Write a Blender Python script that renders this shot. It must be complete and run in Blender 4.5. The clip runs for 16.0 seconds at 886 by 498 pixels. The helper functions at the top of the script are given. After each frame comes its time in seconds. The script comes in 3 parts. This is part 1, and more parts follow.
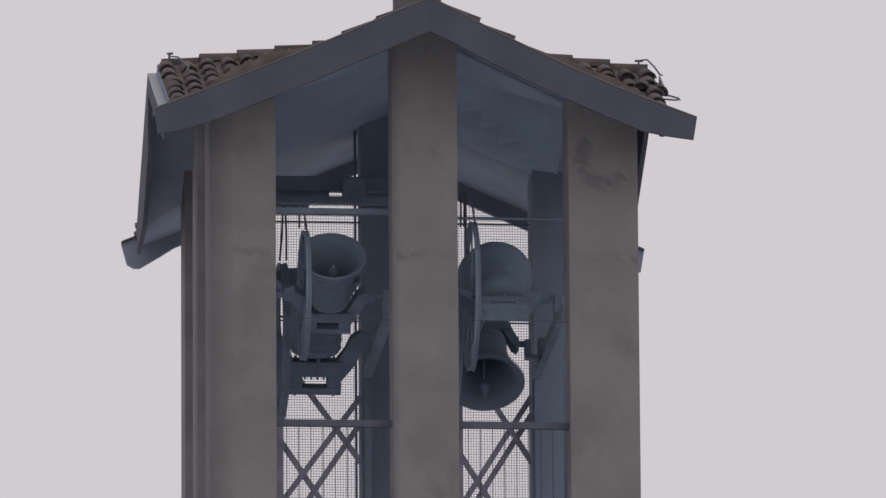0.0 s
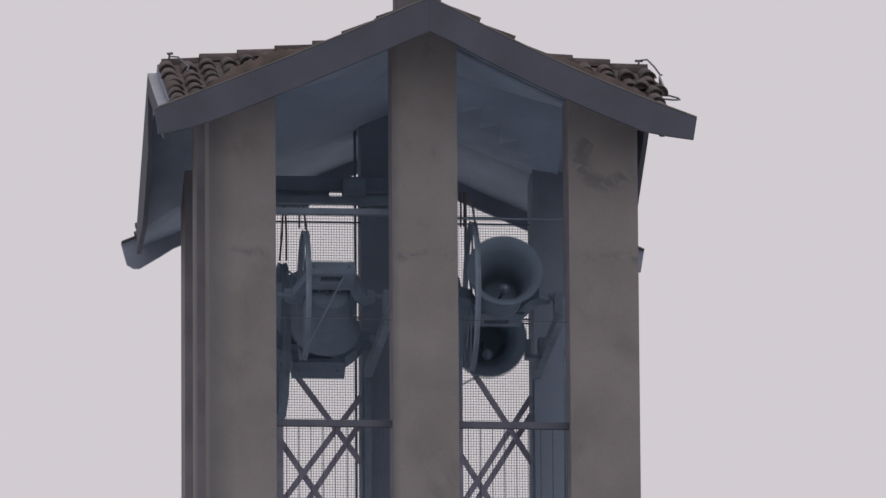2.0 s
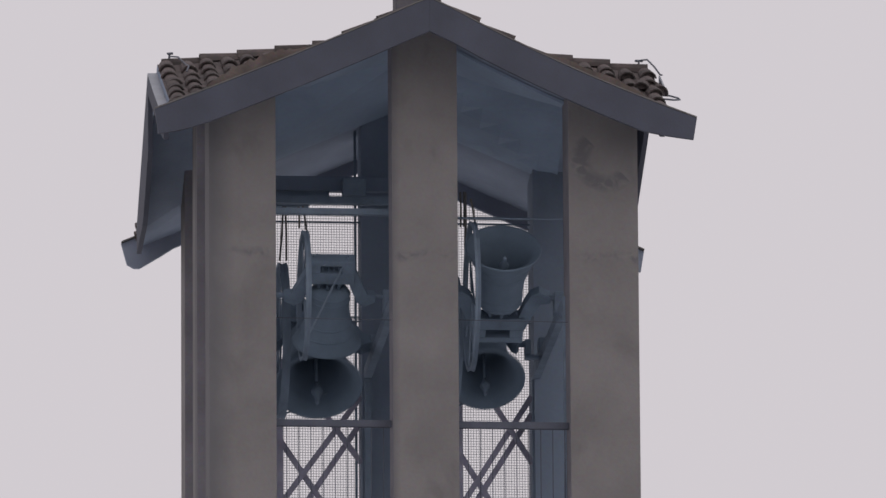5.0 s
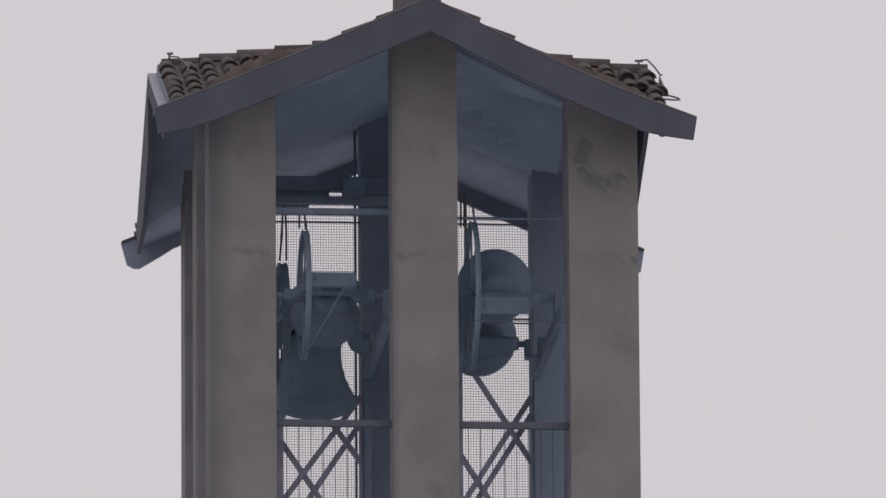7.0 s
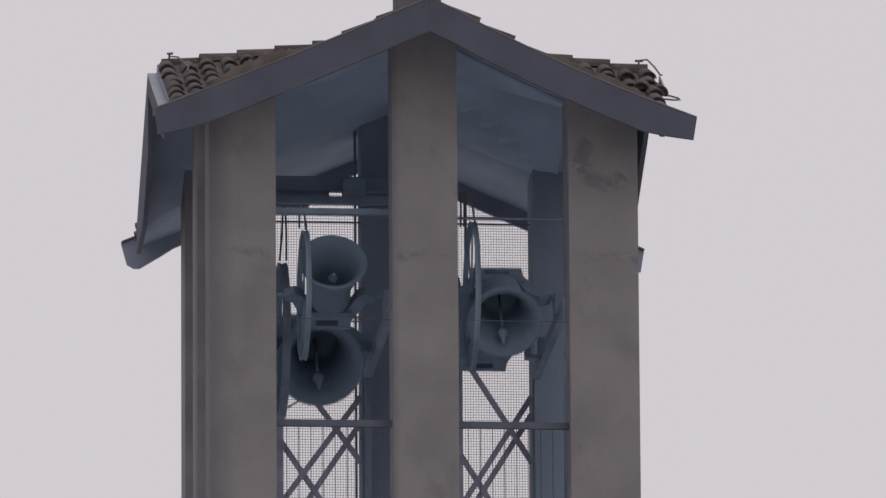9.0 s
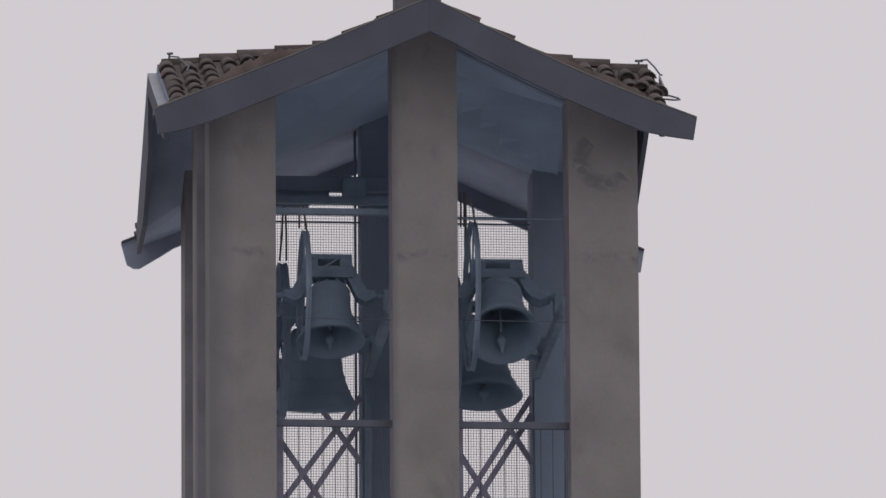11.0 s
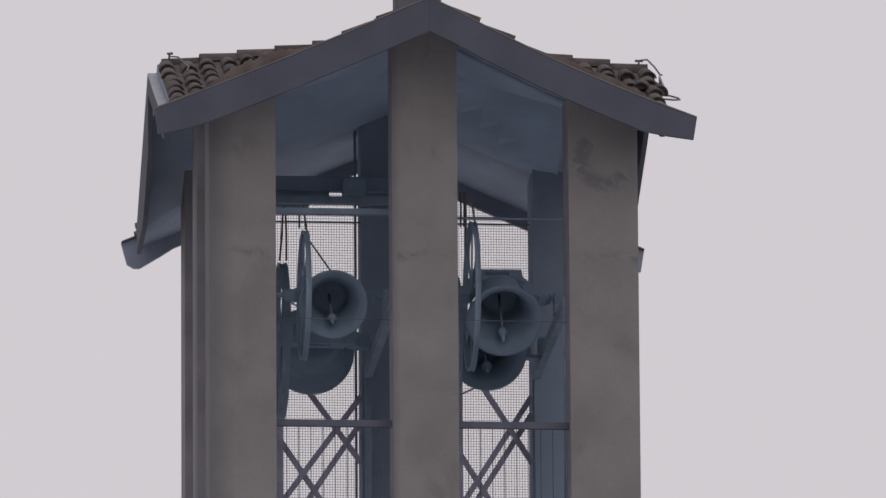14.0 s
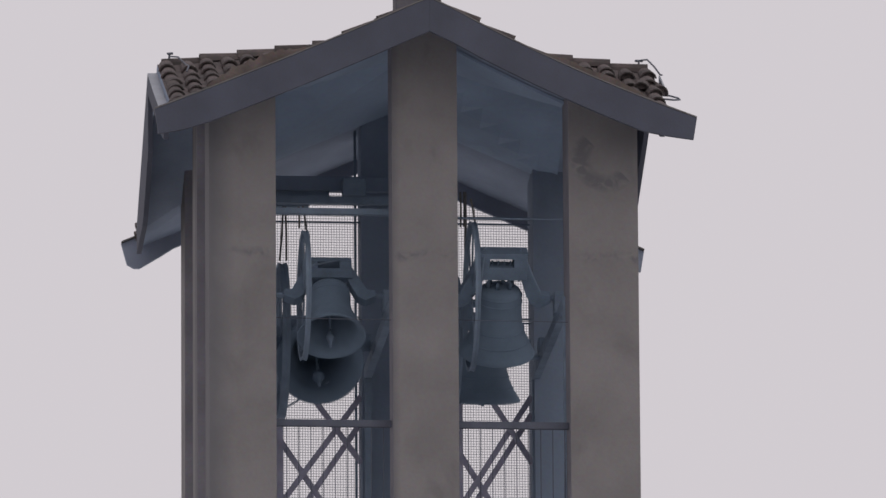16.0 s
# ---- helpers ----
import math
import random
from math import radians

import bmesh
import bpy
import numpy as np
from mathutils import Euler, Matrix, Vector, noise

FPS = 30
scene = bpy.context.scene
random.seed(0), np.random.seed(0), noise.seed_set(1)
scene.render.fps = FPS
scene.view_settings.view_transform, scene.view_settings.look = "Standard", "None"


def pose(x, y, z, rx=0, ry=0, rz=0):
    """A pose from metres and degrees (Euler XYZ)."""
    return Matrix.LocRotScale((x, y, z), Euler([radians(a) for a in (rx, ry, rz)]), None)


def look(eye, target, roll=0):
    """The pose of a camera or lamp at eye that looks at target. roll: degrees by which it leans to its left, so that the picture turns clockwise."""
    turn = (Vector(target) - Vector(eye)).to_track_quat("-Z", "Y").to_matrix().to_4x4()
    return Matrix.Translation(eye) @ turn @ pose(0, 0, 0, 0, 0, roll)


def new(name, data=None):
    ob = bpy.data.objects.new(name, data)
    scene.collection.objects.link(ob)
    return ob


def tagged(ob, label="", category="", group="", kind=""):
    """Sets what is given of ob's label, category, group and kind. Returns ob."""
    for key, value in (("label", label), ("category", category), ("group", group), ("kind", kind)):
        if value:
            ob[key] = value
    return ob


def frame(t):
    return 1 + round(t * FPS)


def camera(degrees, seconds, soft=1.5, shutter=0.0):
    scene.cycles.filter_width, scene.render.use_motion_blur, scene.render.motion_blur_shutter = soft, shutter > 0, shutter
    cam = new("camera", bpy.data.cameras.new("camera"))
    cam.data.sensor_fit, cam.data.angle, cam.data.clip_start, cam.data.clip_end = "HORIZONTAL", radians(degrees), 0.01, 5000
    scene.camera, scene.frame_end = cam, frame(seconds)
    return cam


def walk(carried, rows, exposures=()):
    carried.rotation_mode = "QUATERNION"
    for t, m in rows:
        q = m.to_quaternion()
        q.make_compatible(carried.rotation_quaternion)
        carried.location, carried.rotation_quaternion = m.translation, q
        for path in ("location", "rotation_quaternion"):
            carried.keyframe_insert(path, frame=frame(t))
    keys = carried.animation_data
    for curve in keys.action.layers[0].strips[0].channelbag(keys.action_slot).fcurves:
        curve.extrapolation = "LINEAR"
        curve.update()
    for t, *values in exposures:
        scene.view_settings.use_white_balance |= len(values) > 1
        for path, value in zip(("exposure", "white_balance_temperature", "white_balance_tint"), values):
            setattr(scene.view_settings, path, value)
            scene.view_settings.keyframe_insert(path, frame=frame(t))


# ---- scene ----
ZB = 29.62                      # height of the belfry's datum above the ground
cam = camera(4.1792, 16.0, soft=1.5, shutter=0.5)
EYE = look((-10.1489, -119.7293, ZB - 28.0191), (0.3784, 0.0, ZB + 0.2103), -0.3868)
walk(cam, [(0.0, EYE), (16.0, EYE)])

# ---- light: a low grey overcast sky, a little brighter in front of the tower ----
world = bpy.data.worlds.new("overcast")
scene.world = world
world.use_nodes = True
wn, wl = world.node_tree.nodes, world.node_tree.links
wn.clear()
sky = wn.new("ShaderNodeTexSky")
sky.sky_type = 'NISHITA'
sky.sun_disc = False
sky.sun_elevation, sky.sun_rotation = radians(30), radians(150)
sky.air_density, sky.dust_density = 1.0, 4.0
dim = wn.new("ShaderNodeVectorMath")
dim.operation = 'SCALE'
dim.inputs["Scale"].default_value = 0.06
cloud = wn.new("ShaderNodeMix")
cloud.data_type = 'RGBA'
cloud.inputs[0].default_value = 0.95
cloud.inputs[7].default_value = (0.668, 0.626, 0.658, 1)
bg = wn.new("ShaderNodeBackground")
bg.inputs[1].default_value = 1.0
wout = wn.new("ShaderNodeOutputWorld")
wl.new(sky.outputs[0], dim.inputs[0])
wl.new(dim.outputs[0], cloud.inputs[6])
wl.new(cloud.outputs[2], bg.inputs[0])
wl.new(bg.outputs[0], wout.inputs[0])
sun = new("sun", bpy.data.lights.new("sun", 'SUN'))
sun.data.energy, sun.data.angle, sun.data.color = 0.6, radians(85), (1.0, 0.98, 0.95)
sun.matrix_world = look((60, -105, 98), (0, 0, 28))


# ---- materials ----
def plaster_marks(m):
    """A cold joint across the pillars, a curling damp mark on one of them, and painted shade along two arrises."""
    n, l = m.node_tree.nodes, m.node_tree.links
    b = n["Principled BSDF"]
    src = b.inputs["Base Color"].links[0].from_socket
    tc = n.new("ShaderNodeTexCoord")
    wob = n.new("ShaderNodeTexNoise")
    wob.inputs["Scale"].default_value, wob.inputs["Detail"].default_value = 3.2, 6
    l.new(tc.outputs["Object"], wob.inputs["Vector"])
    sep = n.new("ShaderNodeSeparateXYZ")
    l.new(tc.outputs["Object"], sep.inputs[0])

    def calc(op, a, c):
        q = n.new("ShaderNodeMath")
        q.operation = op
        for i, v in enumerate((a, c)):
            if isinstance(v, (int, float)):
                q.inputs[i].default_value = v
            else:
                l.new(v, q.inputs[i])
        return q.outputs[0]

    def band(value, centre, width):
        near = calc('SUBTRACT', 1.0, calc('DIVIDE', calc('ABSOLUTE', calc('SUBTRACT', value, centre), 0.0), width))
        return calc('MAXIMUM', near, 0.0)

    shake = calc('MULTIPLY', calc('SUBTRACT', wob.outputs["Fac"], 0.5), 0.16)
    joint = calc('MULTIPLY', band(calc('ADD', sep.outputs["Z"], shake), -0.35, 0.075), calc('MULTIPLY', wob.outputs["Fac"], 1.1))
    dx, dz = calc('SUBTRACT', sep.outputs["X"], 1.83), calc('SUBTRACT', sep.outputs["Z"], 0.65)
    far = calc('SQRT', calc('ADD', calc('MULTIPLY', dx, dx), calc('MULTIPLY', dz, dz)), 0.0)
    ring = calc('MULTIPLY', band(calc('ADD', far, shake), 0.26, 0.10), calc('MULTIPLY', calc('LESS_THAN', calc('ADD', dx, dz), 0.02), 1.0))
    patch = n.new("ShaderNodeTexNoise")
    patch.inputs["Scale"].default_value, patch.inputs["Detail"].default_value, patch.inputs["Distortion"].default_value = 6.5, 8, 1.2
    l.new(tc.outputs["Object"], patch.inputs["Vector"])
    broken = calc('MULTIPLY', calc('MAXIMUM', calc('SUBTRACT', patch.outputs["Fac"], 0.30), 0.0), 5.0)
    ring = calc('MULTIPLY', ring, calc('MINIMUM', broken, 1.0))
    patchy = calc('MULTIPLY', calc('MAXIMUM', calc('SUBTRACT', patch.outputs["Fac"], 0.44), 0.0), 5.0)
    joint = calc('MULTIPLY', joint, calc('MINIMUM', patchy, 1.0))
    front = calc('LESS_THAN', sep.outputs["Y"], 0.0)
    # soft shade of the left arrises, darkened into the plaster colour
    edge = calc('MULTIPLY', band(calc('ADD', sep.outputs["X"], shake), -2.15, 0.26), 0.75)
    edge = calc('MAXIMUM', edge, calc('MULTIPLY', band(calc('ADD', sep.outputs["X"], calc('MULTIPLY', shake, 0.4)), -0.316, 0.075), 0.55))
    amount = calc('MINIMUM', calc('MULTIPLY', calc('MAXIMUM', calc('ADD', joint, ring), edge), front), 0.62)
    mix = n.new("ShaderNodeMix")
    mix.data_type = 'RGBA'
    mix.inputs[7].default_value = (0.078, 0.080, 0.092, 1)
    l.new(amount, mix.inputs[0])
    l.new(src, mix.inputs[6])
    l.new(mix.outputs[2], b.inputs["Base Color"])


def material(name, base, rough=0.8, metal=0.0, vary=0.25, scale=3.0, fine=40.0, bump=0.15, tint=None, stains=0.0, per_object=0.0):
    """A surface with colour that varies at two scales, optional streaky stains, and a fine relief."""
    m = bpy.data.materials.new(name)
    m.use_nodes = True
    n, l = m.node_tree.nodes, m.node_tree.links
    b = n["Principled BSDF"]
    b.inputs["Metallic"].default_value = metal
    tc = n.new("ShaderNodeTexCoord")
    big = n.new("ShaderNodeTexNoise")
    big.inputs["Scale"].default_value, big.inputs["Detail"].default_value = scale, 6
    small = n.new("ShaderNodeTexNoise")
    small.inputs["Scale"].default_value, small.inputs["Detail"].default_value = fine, 4
    l.new(tc.outputs["Object"], big.inputs["Vector"])
    l.new(tc.outputs["Object"], small.inputs["Vector"])
    ramp = n.new("ShaderNodeValToRGB")
    t = tint or base
    ramp.color_ramp.elements[0].position, ramp.color_ramp.elements[1].position = 0.3, 0.72
    ramp.color_ramp.elements[0].color = (*[c * (1 - vary) for c in t], 1)
    ramp.color_ramp.elements[1].color = (*[c * (1 + vary * 0.6) for c in base], 1)
    l.new(big.outputs["Fac"], ramp.inputs["Fac"])
    grain = n.new("ShaderNodeMix")
    grain.data_type, grain.blend_type = 'RGBA', 'OVERLAY'
    grain.inputs[0].default_value = min(1.0, vary)
    l.new(ramp.outputs["Color"], grain.inputs[6])
    l.new(small.outputs["Color"], grain.inputs[7])
    col = grain.outputs[2]
    if stains:
        mp = n.new("ShaderNodeMapping")
        mp.inputs["Scale"].default_value = (1.6, 1.6, 0.9)
        st = n.new("ShaderNodeTexNoise")
        st.inputs["Scale"].default_value, st.inputs["Detail"].default_value = 1.3, 8
        st.inputs["Distortion"].default_value = 0.8
        l.new(tc.outputs["Object"], mp.inputs["Vector"])
        l.new(mp.outputs["Vector"], st.inputs["Vector"])
        sr = n.new("ShaderNodeMapRange")
        sr.inputs["From Min"].default_value, sr.inputs["From Max"].default_value = 0.56, 0.72
        sr.inputs["To Max"].default_value = stains
        l.new(st.outputs["Fac"], sr.inputs["Value"])
        mix = n.new("ShaderNodeMix")
        mix.data_type = 'RGBA'
        mix.inputs[7].default_value = (*[c * 0.55 for c in base], 1)
        l.new(sr.outputs["Result"], mix.inputs[0])
        l.new(col, mix.inputs[6])
        col = mix.outputs[2]
    if per_object:
        info = n.new("ShaderNodeObjectInfo")
        hsv = n.new("ShaderNodeHueSaturation")
        mr = n.new("ShaderNodeMapRange")
        mr.inputs["To Min"].default_value, mr.inputs["To Max"].default_value = 1 - per_object, 1 + per_object
        l.new(info.outputs["Random"], mr.inputs["Value"])
        l.new(mr.outputs["Result"], hsv.inputs["Value"])
        l.new(col, hsv.inputs["Color"])
        col = hsv.outputs["Color"]
    l.new(col, b.inputs["Base Color"])
    rr = n.new("ShaderNodeMapRange")
    rr.inputs["To Min"].default_value, rr.inputs["To Max"].default_value = max(0.05, rough - 0.12), min(1, rough + 0.12)
    l.new(small.outputs["Fac"], rr.inputs["Value"])
    l.new(rr.outputs["Result"], b.inputs["Roughness"])
    bp = n.new("ShaderNodeBump")
    bp.inputs["Strength"].default_value, bp.inputs["Distance"].default_value = bump, 0.01
    l.new(small.outputs["Fac"], bp.inputs["Height"])
    l.new(bp.outputs["Normal"], b.inputs["Normal"])
    return m


PLASTER = material("grey_plaster", (0.167, 0.159, 0.160), 0.92, vary=0.15, scale=1.7, fine=26, bump=0.3, stains=0.42)
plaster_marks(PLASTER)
# lighter, bluer than SOFFIT: haze over the dark interior, put into colour
CEILING = material("haze_blue_ceiling", (0.25, 0.32, 0.42), 0.9, vary=0.12, scale=1.5, fine=20, bump=0.2, stains=0.2)
# blue tone that paints indoor shade and haze onto inner faces
INNER_HAZE = material("inner_haze_blue", (0.172, 0.213, 0.28), 0.92, vary=0.12, scale=1.6, fine=24, bump=0.2, stains=0.25)
BOUNCE_FLOOR = material("bounce_floor", (0.62, 0.64, 0.68), 0.9, vary=0.15, scale=2.0, fine=30, bump=0.2)
CONCRETE = material("weathered_concrete", (0.098, 0.094, 0.108), 0.9, vary=0.2, scale=2.0, fine=30, bump=0.3, stains=0.4)
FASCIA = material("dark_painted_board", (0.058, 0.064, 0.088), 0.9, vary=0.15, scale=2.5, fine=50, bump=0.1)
SOFFIT = material("grey_soffit_board", (0.215, 0.26, 0.34), 0.85, vary=0.15, scale=2.0, fine=30)
TILE = material("weathered_terracotta", (0.085, 0.066, 0.064), 0.9, vary=0.35, scale=6, fine=60, bump=0.4, tint=(0.065, 0.058, 0.058), per_object=0.35)
MORTAR = material("brown_mortar", (0.105, 0.085, 0.078), 0.95, vary=0.35, scale=5, fine=50, bump=0.5, stains=0.3)
ZINC = material("zinc_sheet", (0.33, 0.35, 0.39), 0.55, 0.3, vary=0.12, scale=4, fine=40, bump=0.05)
# plaster in a shade tone, for the weather-side reveals
SHADED = material("shaded_plaster", (0.195, 0.186, 0.208), 0.9, vary=0.2, scale=2.0, fine=30, bump=0.3, stains=0.3)
LEAD = material("dull_lead_sheet", (0.13, 0.125, 0.125), 0.8, 0.1, vary=0.2, scale=4, fine=40, bump=0.05)
# one steel in two tones: IRON darkened against front light, STEEL lifted for haze
IRON = material("front_darkened_steel", (0.075, 0.083, 0.11), 0.9, 0.0, vary=0.2, scale=5, fine=60, bump=0.1)
STEEL = material("haze_lifted_steel", (0.17, 0.22, 0.285), 0.88, 0.0, vary=0.2, scale=5, fine=60, bump=0.1)
# steel of the back lattice, its colour lightened to offset the shade there
BRACE = material("lifted_brace_steel", (0.33, 0.32, 0.40), 0.9, 0.0, vary=0.2, scale=5, fine=60, bump=0.1)
GALV = material("galvanised_wire", (0.12, 0.13, 0.16), 0.7, 0.1, vary=0.1, scale=8, fine=60, bump=0.05)
# the FASCIA board again, lightened for the back gable to offset its shade
LIFTED_BOARD = material("lifted_board", (0.215, 0.245, 0.315), 0.9, vary=0.15, scale=2.5, fine=50, bump=0.1)
# bells and yokes carry the blue lift of haze in their base colours
BRONZE = material("hazy_bronze", (0.140, 0.190, 0.252), 0.92, 0.0, vary=0.10, scale=5, fine=50, bump=0.08, tint=(0.136, 0.188, 0.25))
YOKE = material("hazy_cast_iron", (0.155, 0.208, 0.275), 0.92, 0.0, vary=0.2, scale=6, fine=60, bump=0.12)
ROPE = material("grey_rope", (0.12, 0.115, 0.11), 0.9, vary=0.2, scale=30, fine=200, bump=0.3)
# unseen ground, whitened to reflect sky light upwards
BOUNCE_GROUND = material("bounce_ground", (0.72, 0.72, 0.72), 0.95, vary=0.2, scale=0.05, fine=6, bump=0.5)


# ---- mesh helpers ----
def box(bm, x0, x1, y0, y1, z0, z1):
    v = [bm.verts.new((x, y, z)) for x in (x0, x1) for y in (y0, y1) for z in (z0, z1)]
    for f in ((0, 1, 3, 2), (4, 6, 7, 5), (0, 4, 5, 1), (2, 3, 7, 6), (0, 2, 6, 4), (1, 5, 7, 3)):
        bm.faces.new([v[i] for i in f])


def bar(bm, a, b, w, h=None, n=4):
    """A straight bar from a to b, square (n=4) or round."""
    a, b = Vector(a), Vector(b)
    h = h or w
    d = (b - a).normalized()
    s = d.cross(Vector((0, 0, 1)) if abs(d.z) < 0.95 else Vector((0, 1, 0))).normalized()
    u = s.cross(d)
    ring = []
    for p in (a, b):
        row = []
        for i in range(n):
            t = 2 * math.pi * (i + 0.5) / n
            k = 1 / math.cos(math.pi / n) if n == 4 else 1
            row.append(bm.verts.new(p + s * (w / 2 * k * math.cos(t)) + u * (h / 2 * k * math.sin(t))))
        ring.append(row)
    for i in range(n):
        j = (i + 1) % n
        bm.faces.new((ring[0][i], ring[0][j], ring[1][j], ring[1][i]))
    bm.faces.new(ring[0][::-1])
    bm.faces.new(ring[1])


def tube(bm, pts, r, n=6):
    pts = [Vector(p) for p in pts]
    rings = []
    for i, p in enumerate(pts):
        d = (pts[min(i + 1, len(pts) - 1)] - pts[max(i - 1, 0)]).normalized()
        s = d.cross(Vector((0, 0, 1)) if abs(d.z) < 0.95 else Vector((0, 1, 0))).normalized()
        u = s.cross(d)
        rings.append([bm.verts.new(p + s * (r * math.cos(2 * math.pi * k / n)) + u * (r * math.sin(2 * math.pi * k / n))) for k in range(n)])
    for a, b in zip(rings, rings[1:]):
        for k in range(n):
            bm.faces.new((a[k], a[(k + 1) % n], b[(k + 1) % n], b[k]))
    bm.faces.new(rings[0][::-1])
    bm.faces.new(rings[-1])


def prism(bm, poly, lo, hi, axis="y"):
    """A polygon drawn in the (x, z) plane, or (y, z) for axis x, pushed from lo to hi along the axis."""
    def at(p, q):
        return (p[0], q, p[1]) if axis == "y" else (q, p[0], p[1])
    a = [bm.verts.new(at(p, lo)) for p in poly]
    b = [bm.verts.new(at(p, hi)) for p in poly]
    for i in range(len(poly)):
        j = (i + 1) % len(poly)
        bm.faces.new((a[i], a[j], b[j], b[i]))
    bm.faces.new(a[::-1])
    bm.faces.new(b)


def lathe(bm, prof, n=48):
    rings = [[bm.verts.new((r * math.cos(2 * math.pi * k / n), r * math.sin(2 * math.pi * k / n), z)) for k in range(n)] for r, z in prof]
    for a, b in zip(rings, rings[1:]):
        for k in range(n):
            bm.faces.new((a[k], a[(k + 1) % n], b[(k + 1) % n], b[k]))
    bm.faces.new(rings[0][::-1])
    bm.faces.new(rings[-1])


def finish(bm, name, mat, bevel=0.0, smooth=False):
    bmesh.ops.recalc_face_normals(bm, faces=bm.faces)
    if bevel:
        bmesh.ops.bevel(bm, geom=bm.edges[:], offset=bevel, segments=1, affect='EDGES')
    me = bpy.data.meshes.new(name)
    bm.to_mesh(me)
    bm.free()
    me.materials.append(mat)
    if smooth:
        me.polygons.foreach_set("use_smooth", [True] * len(me.polygons))
    return me


def part(name, bm, mat, parent, label="", bevel=0.0, smooth=False):
    ob = new(name, finish(bm, name, mat, bevel, smooth))
    ob.parent = parent
    return tagged(ob, label)


def thing(name, bm, mat, m, label, category, group="", kind="", bevel=0.0, smooth=False):
    ob = new(name, finish(bm, name, mat, bevel, smooth))
    ob.matrix_world = m
    return tagged(ob, label, category, group, kind)


def holder(name, m, label, category, group="", kind=""):
    ob = new(name)
    ob.matrix_world = m
    return tagged(ob, label, category, group, kind)


UP = pose(0, 0, ZB)

# ---- ground: out of view, pale so that it throws light up at the belfry ----
bm = bmesh.new()
N = 48
rings = [[bm.verts.new((0, 0, 0))]]
for r in (15, 60, 200, 800, 4000):
    rings.append([bm.verts.new((r * math.cos(2 * math.pi * k / N), r * math.sin(2 * math.pi * k / N), 0)) for k in range(N)])
for k in range(N):
    bm.faces.new((rings[0][0], rings[1][k], rings[1][(k + 1) % N]))
for a, b in zip(rings[1:], rings[2:]):
    for k in range(N):
        bm.faces.new((a[k], b[k], b[(k + 1) % N], a[(k + 1) % N]))
thing("ground", bm, BOUNCE_GROUND, pose(0, 0, 0), "flat unseen ground round the foot of the tower, pale to bounce light", "ground", kind="structure")

# ---- tower shaft and belfry floor ----
W = 2.15                        # half the width of the tower
FLOOR = -4.3
bm = bmesh.new()
box(bm, -W, W, -W, W, -ZB, FLOOR - 0.2)
thing("wall_shaft", bm, PLASTER, UP, "plain grey plastered shaft of a bell tower", "tower shaft", kind="structure")
# floor out of view, pale to reflect light onto bells and ceiling
bm = bmesh.new()
box(bm, -W, W, -W, W, FLOOR - 0.196, FLOOR)
thing("floor", bm, BOUNCE_FLOOR, UP, "unseen belfry floor on top of the shaft, pale to bounce light", "floor", kind="structure")

# ---- roof surface ----
HX, HY = 2.53, 2.924            # overhang of the roof: sides, front and back
TIPS = {("f", -1): 2.745, ("f", 1): 2.665, ("b", -1): 2.72, ("b", 1): 2.74}   # the front and back boards run on past the side gables
ZC, RISE, PITCH = 2.357, 0.10, 0.4286


def roof_z(x, y):
    """The height of the roof's surface; the slopes sag a little between ridge and eaves."""
    hi, lo = max(abs(x), abs(y)), min(abs(x), abs(y))
    sag = (0.075 * math.sin(math.pi * lo / 2.9) + 0.012 * lo) * max(0.0, min(1.0, x / 0.5)) + 0.025 * math.sin(math.pi * lo / 2.9) * max(0.0, min(1.0, -x / 0.5))
    sag *= max(0.0, min(1.0, 0.5 - y))
    return ZC - RISE * hi - PITCH * lo - sag


# ---- pillars: three to a side, corners shared ----
E1, E2, E3, E4 = -1.483, -0.316, 0.339, 1.457
E4R = 1.449                     # the rear corner pillar is a little wider
SL = 0.11                       # roof slab


def pillar(x0, x1, y0, y1, label):
    bm = bmesh.new()
    n = 6
    lo = [(x0, y0), (x1, y0), (x1, y1), (x0, y1)]
    ring = []
    for i in range(4):
        a, b = lo[i], lo[(i + 1) % 4]
        for k in range(n):
            ring.append((a[0] + (b[0] - a[0]) * k / n, a[1] + (b[1] - a[1]) * k / n))
    bot = [bm.verts.new((x, y, FLOOR)) for x, y in ring]
    top = [bm.verts.new((x, y, roof_z(x, y) - SL + 0.05)) for x, y in ring]
    for i in range(len(ring)):
        j = (i + 1) % len(ring)
        bm.faces.new((bot[i], bot[j], top[j], top[i]))
    bm.faces.new(bot[::-1])
    bm.faces.new(top)
    ob = thing("pillar", bm, PLASTER, UP, label, "pillar", "pillars of the belfry", "structure")
    # shade and haze put into the colour: blue on the reveals and on the faces turned to the inside of the belfry; grey
    # where the weather side opens
    ob.data.materials.append(INNER_HAZE)
    ob.data.materials.append(SHADED)
    mid = Vector(((x0 + x1) / 2, (y0 + y1) / 2, 0))
    for f in ob.data.polygons:
        outward = f.normal.x * mid.x > 1.5 or f.normal.y * mid.y > 1.5
        exposed = (mid.x < -1.5 and mid.y > -1 and f.normal.y < -0.5) or (mid.y < -1 and f.normal.x < -0.5)
        if abs(f.normal.z) < 0.3 and not outward:
            f.material_index = 2 if exposed else 1


CORNER = "tall square plastered corner pillar with damp stains, under the eaves"
MIDDLE = "tall plastered middle pillar between two belfry openings"
for ya, yb in ((-W, -W + 0.60), (W - 0.60, W)):
    pillar(-W, E1, ya, yb, CORNER)
    pillar(E4 if ya < 0 else E4R, W, ya, yb, CORNER)
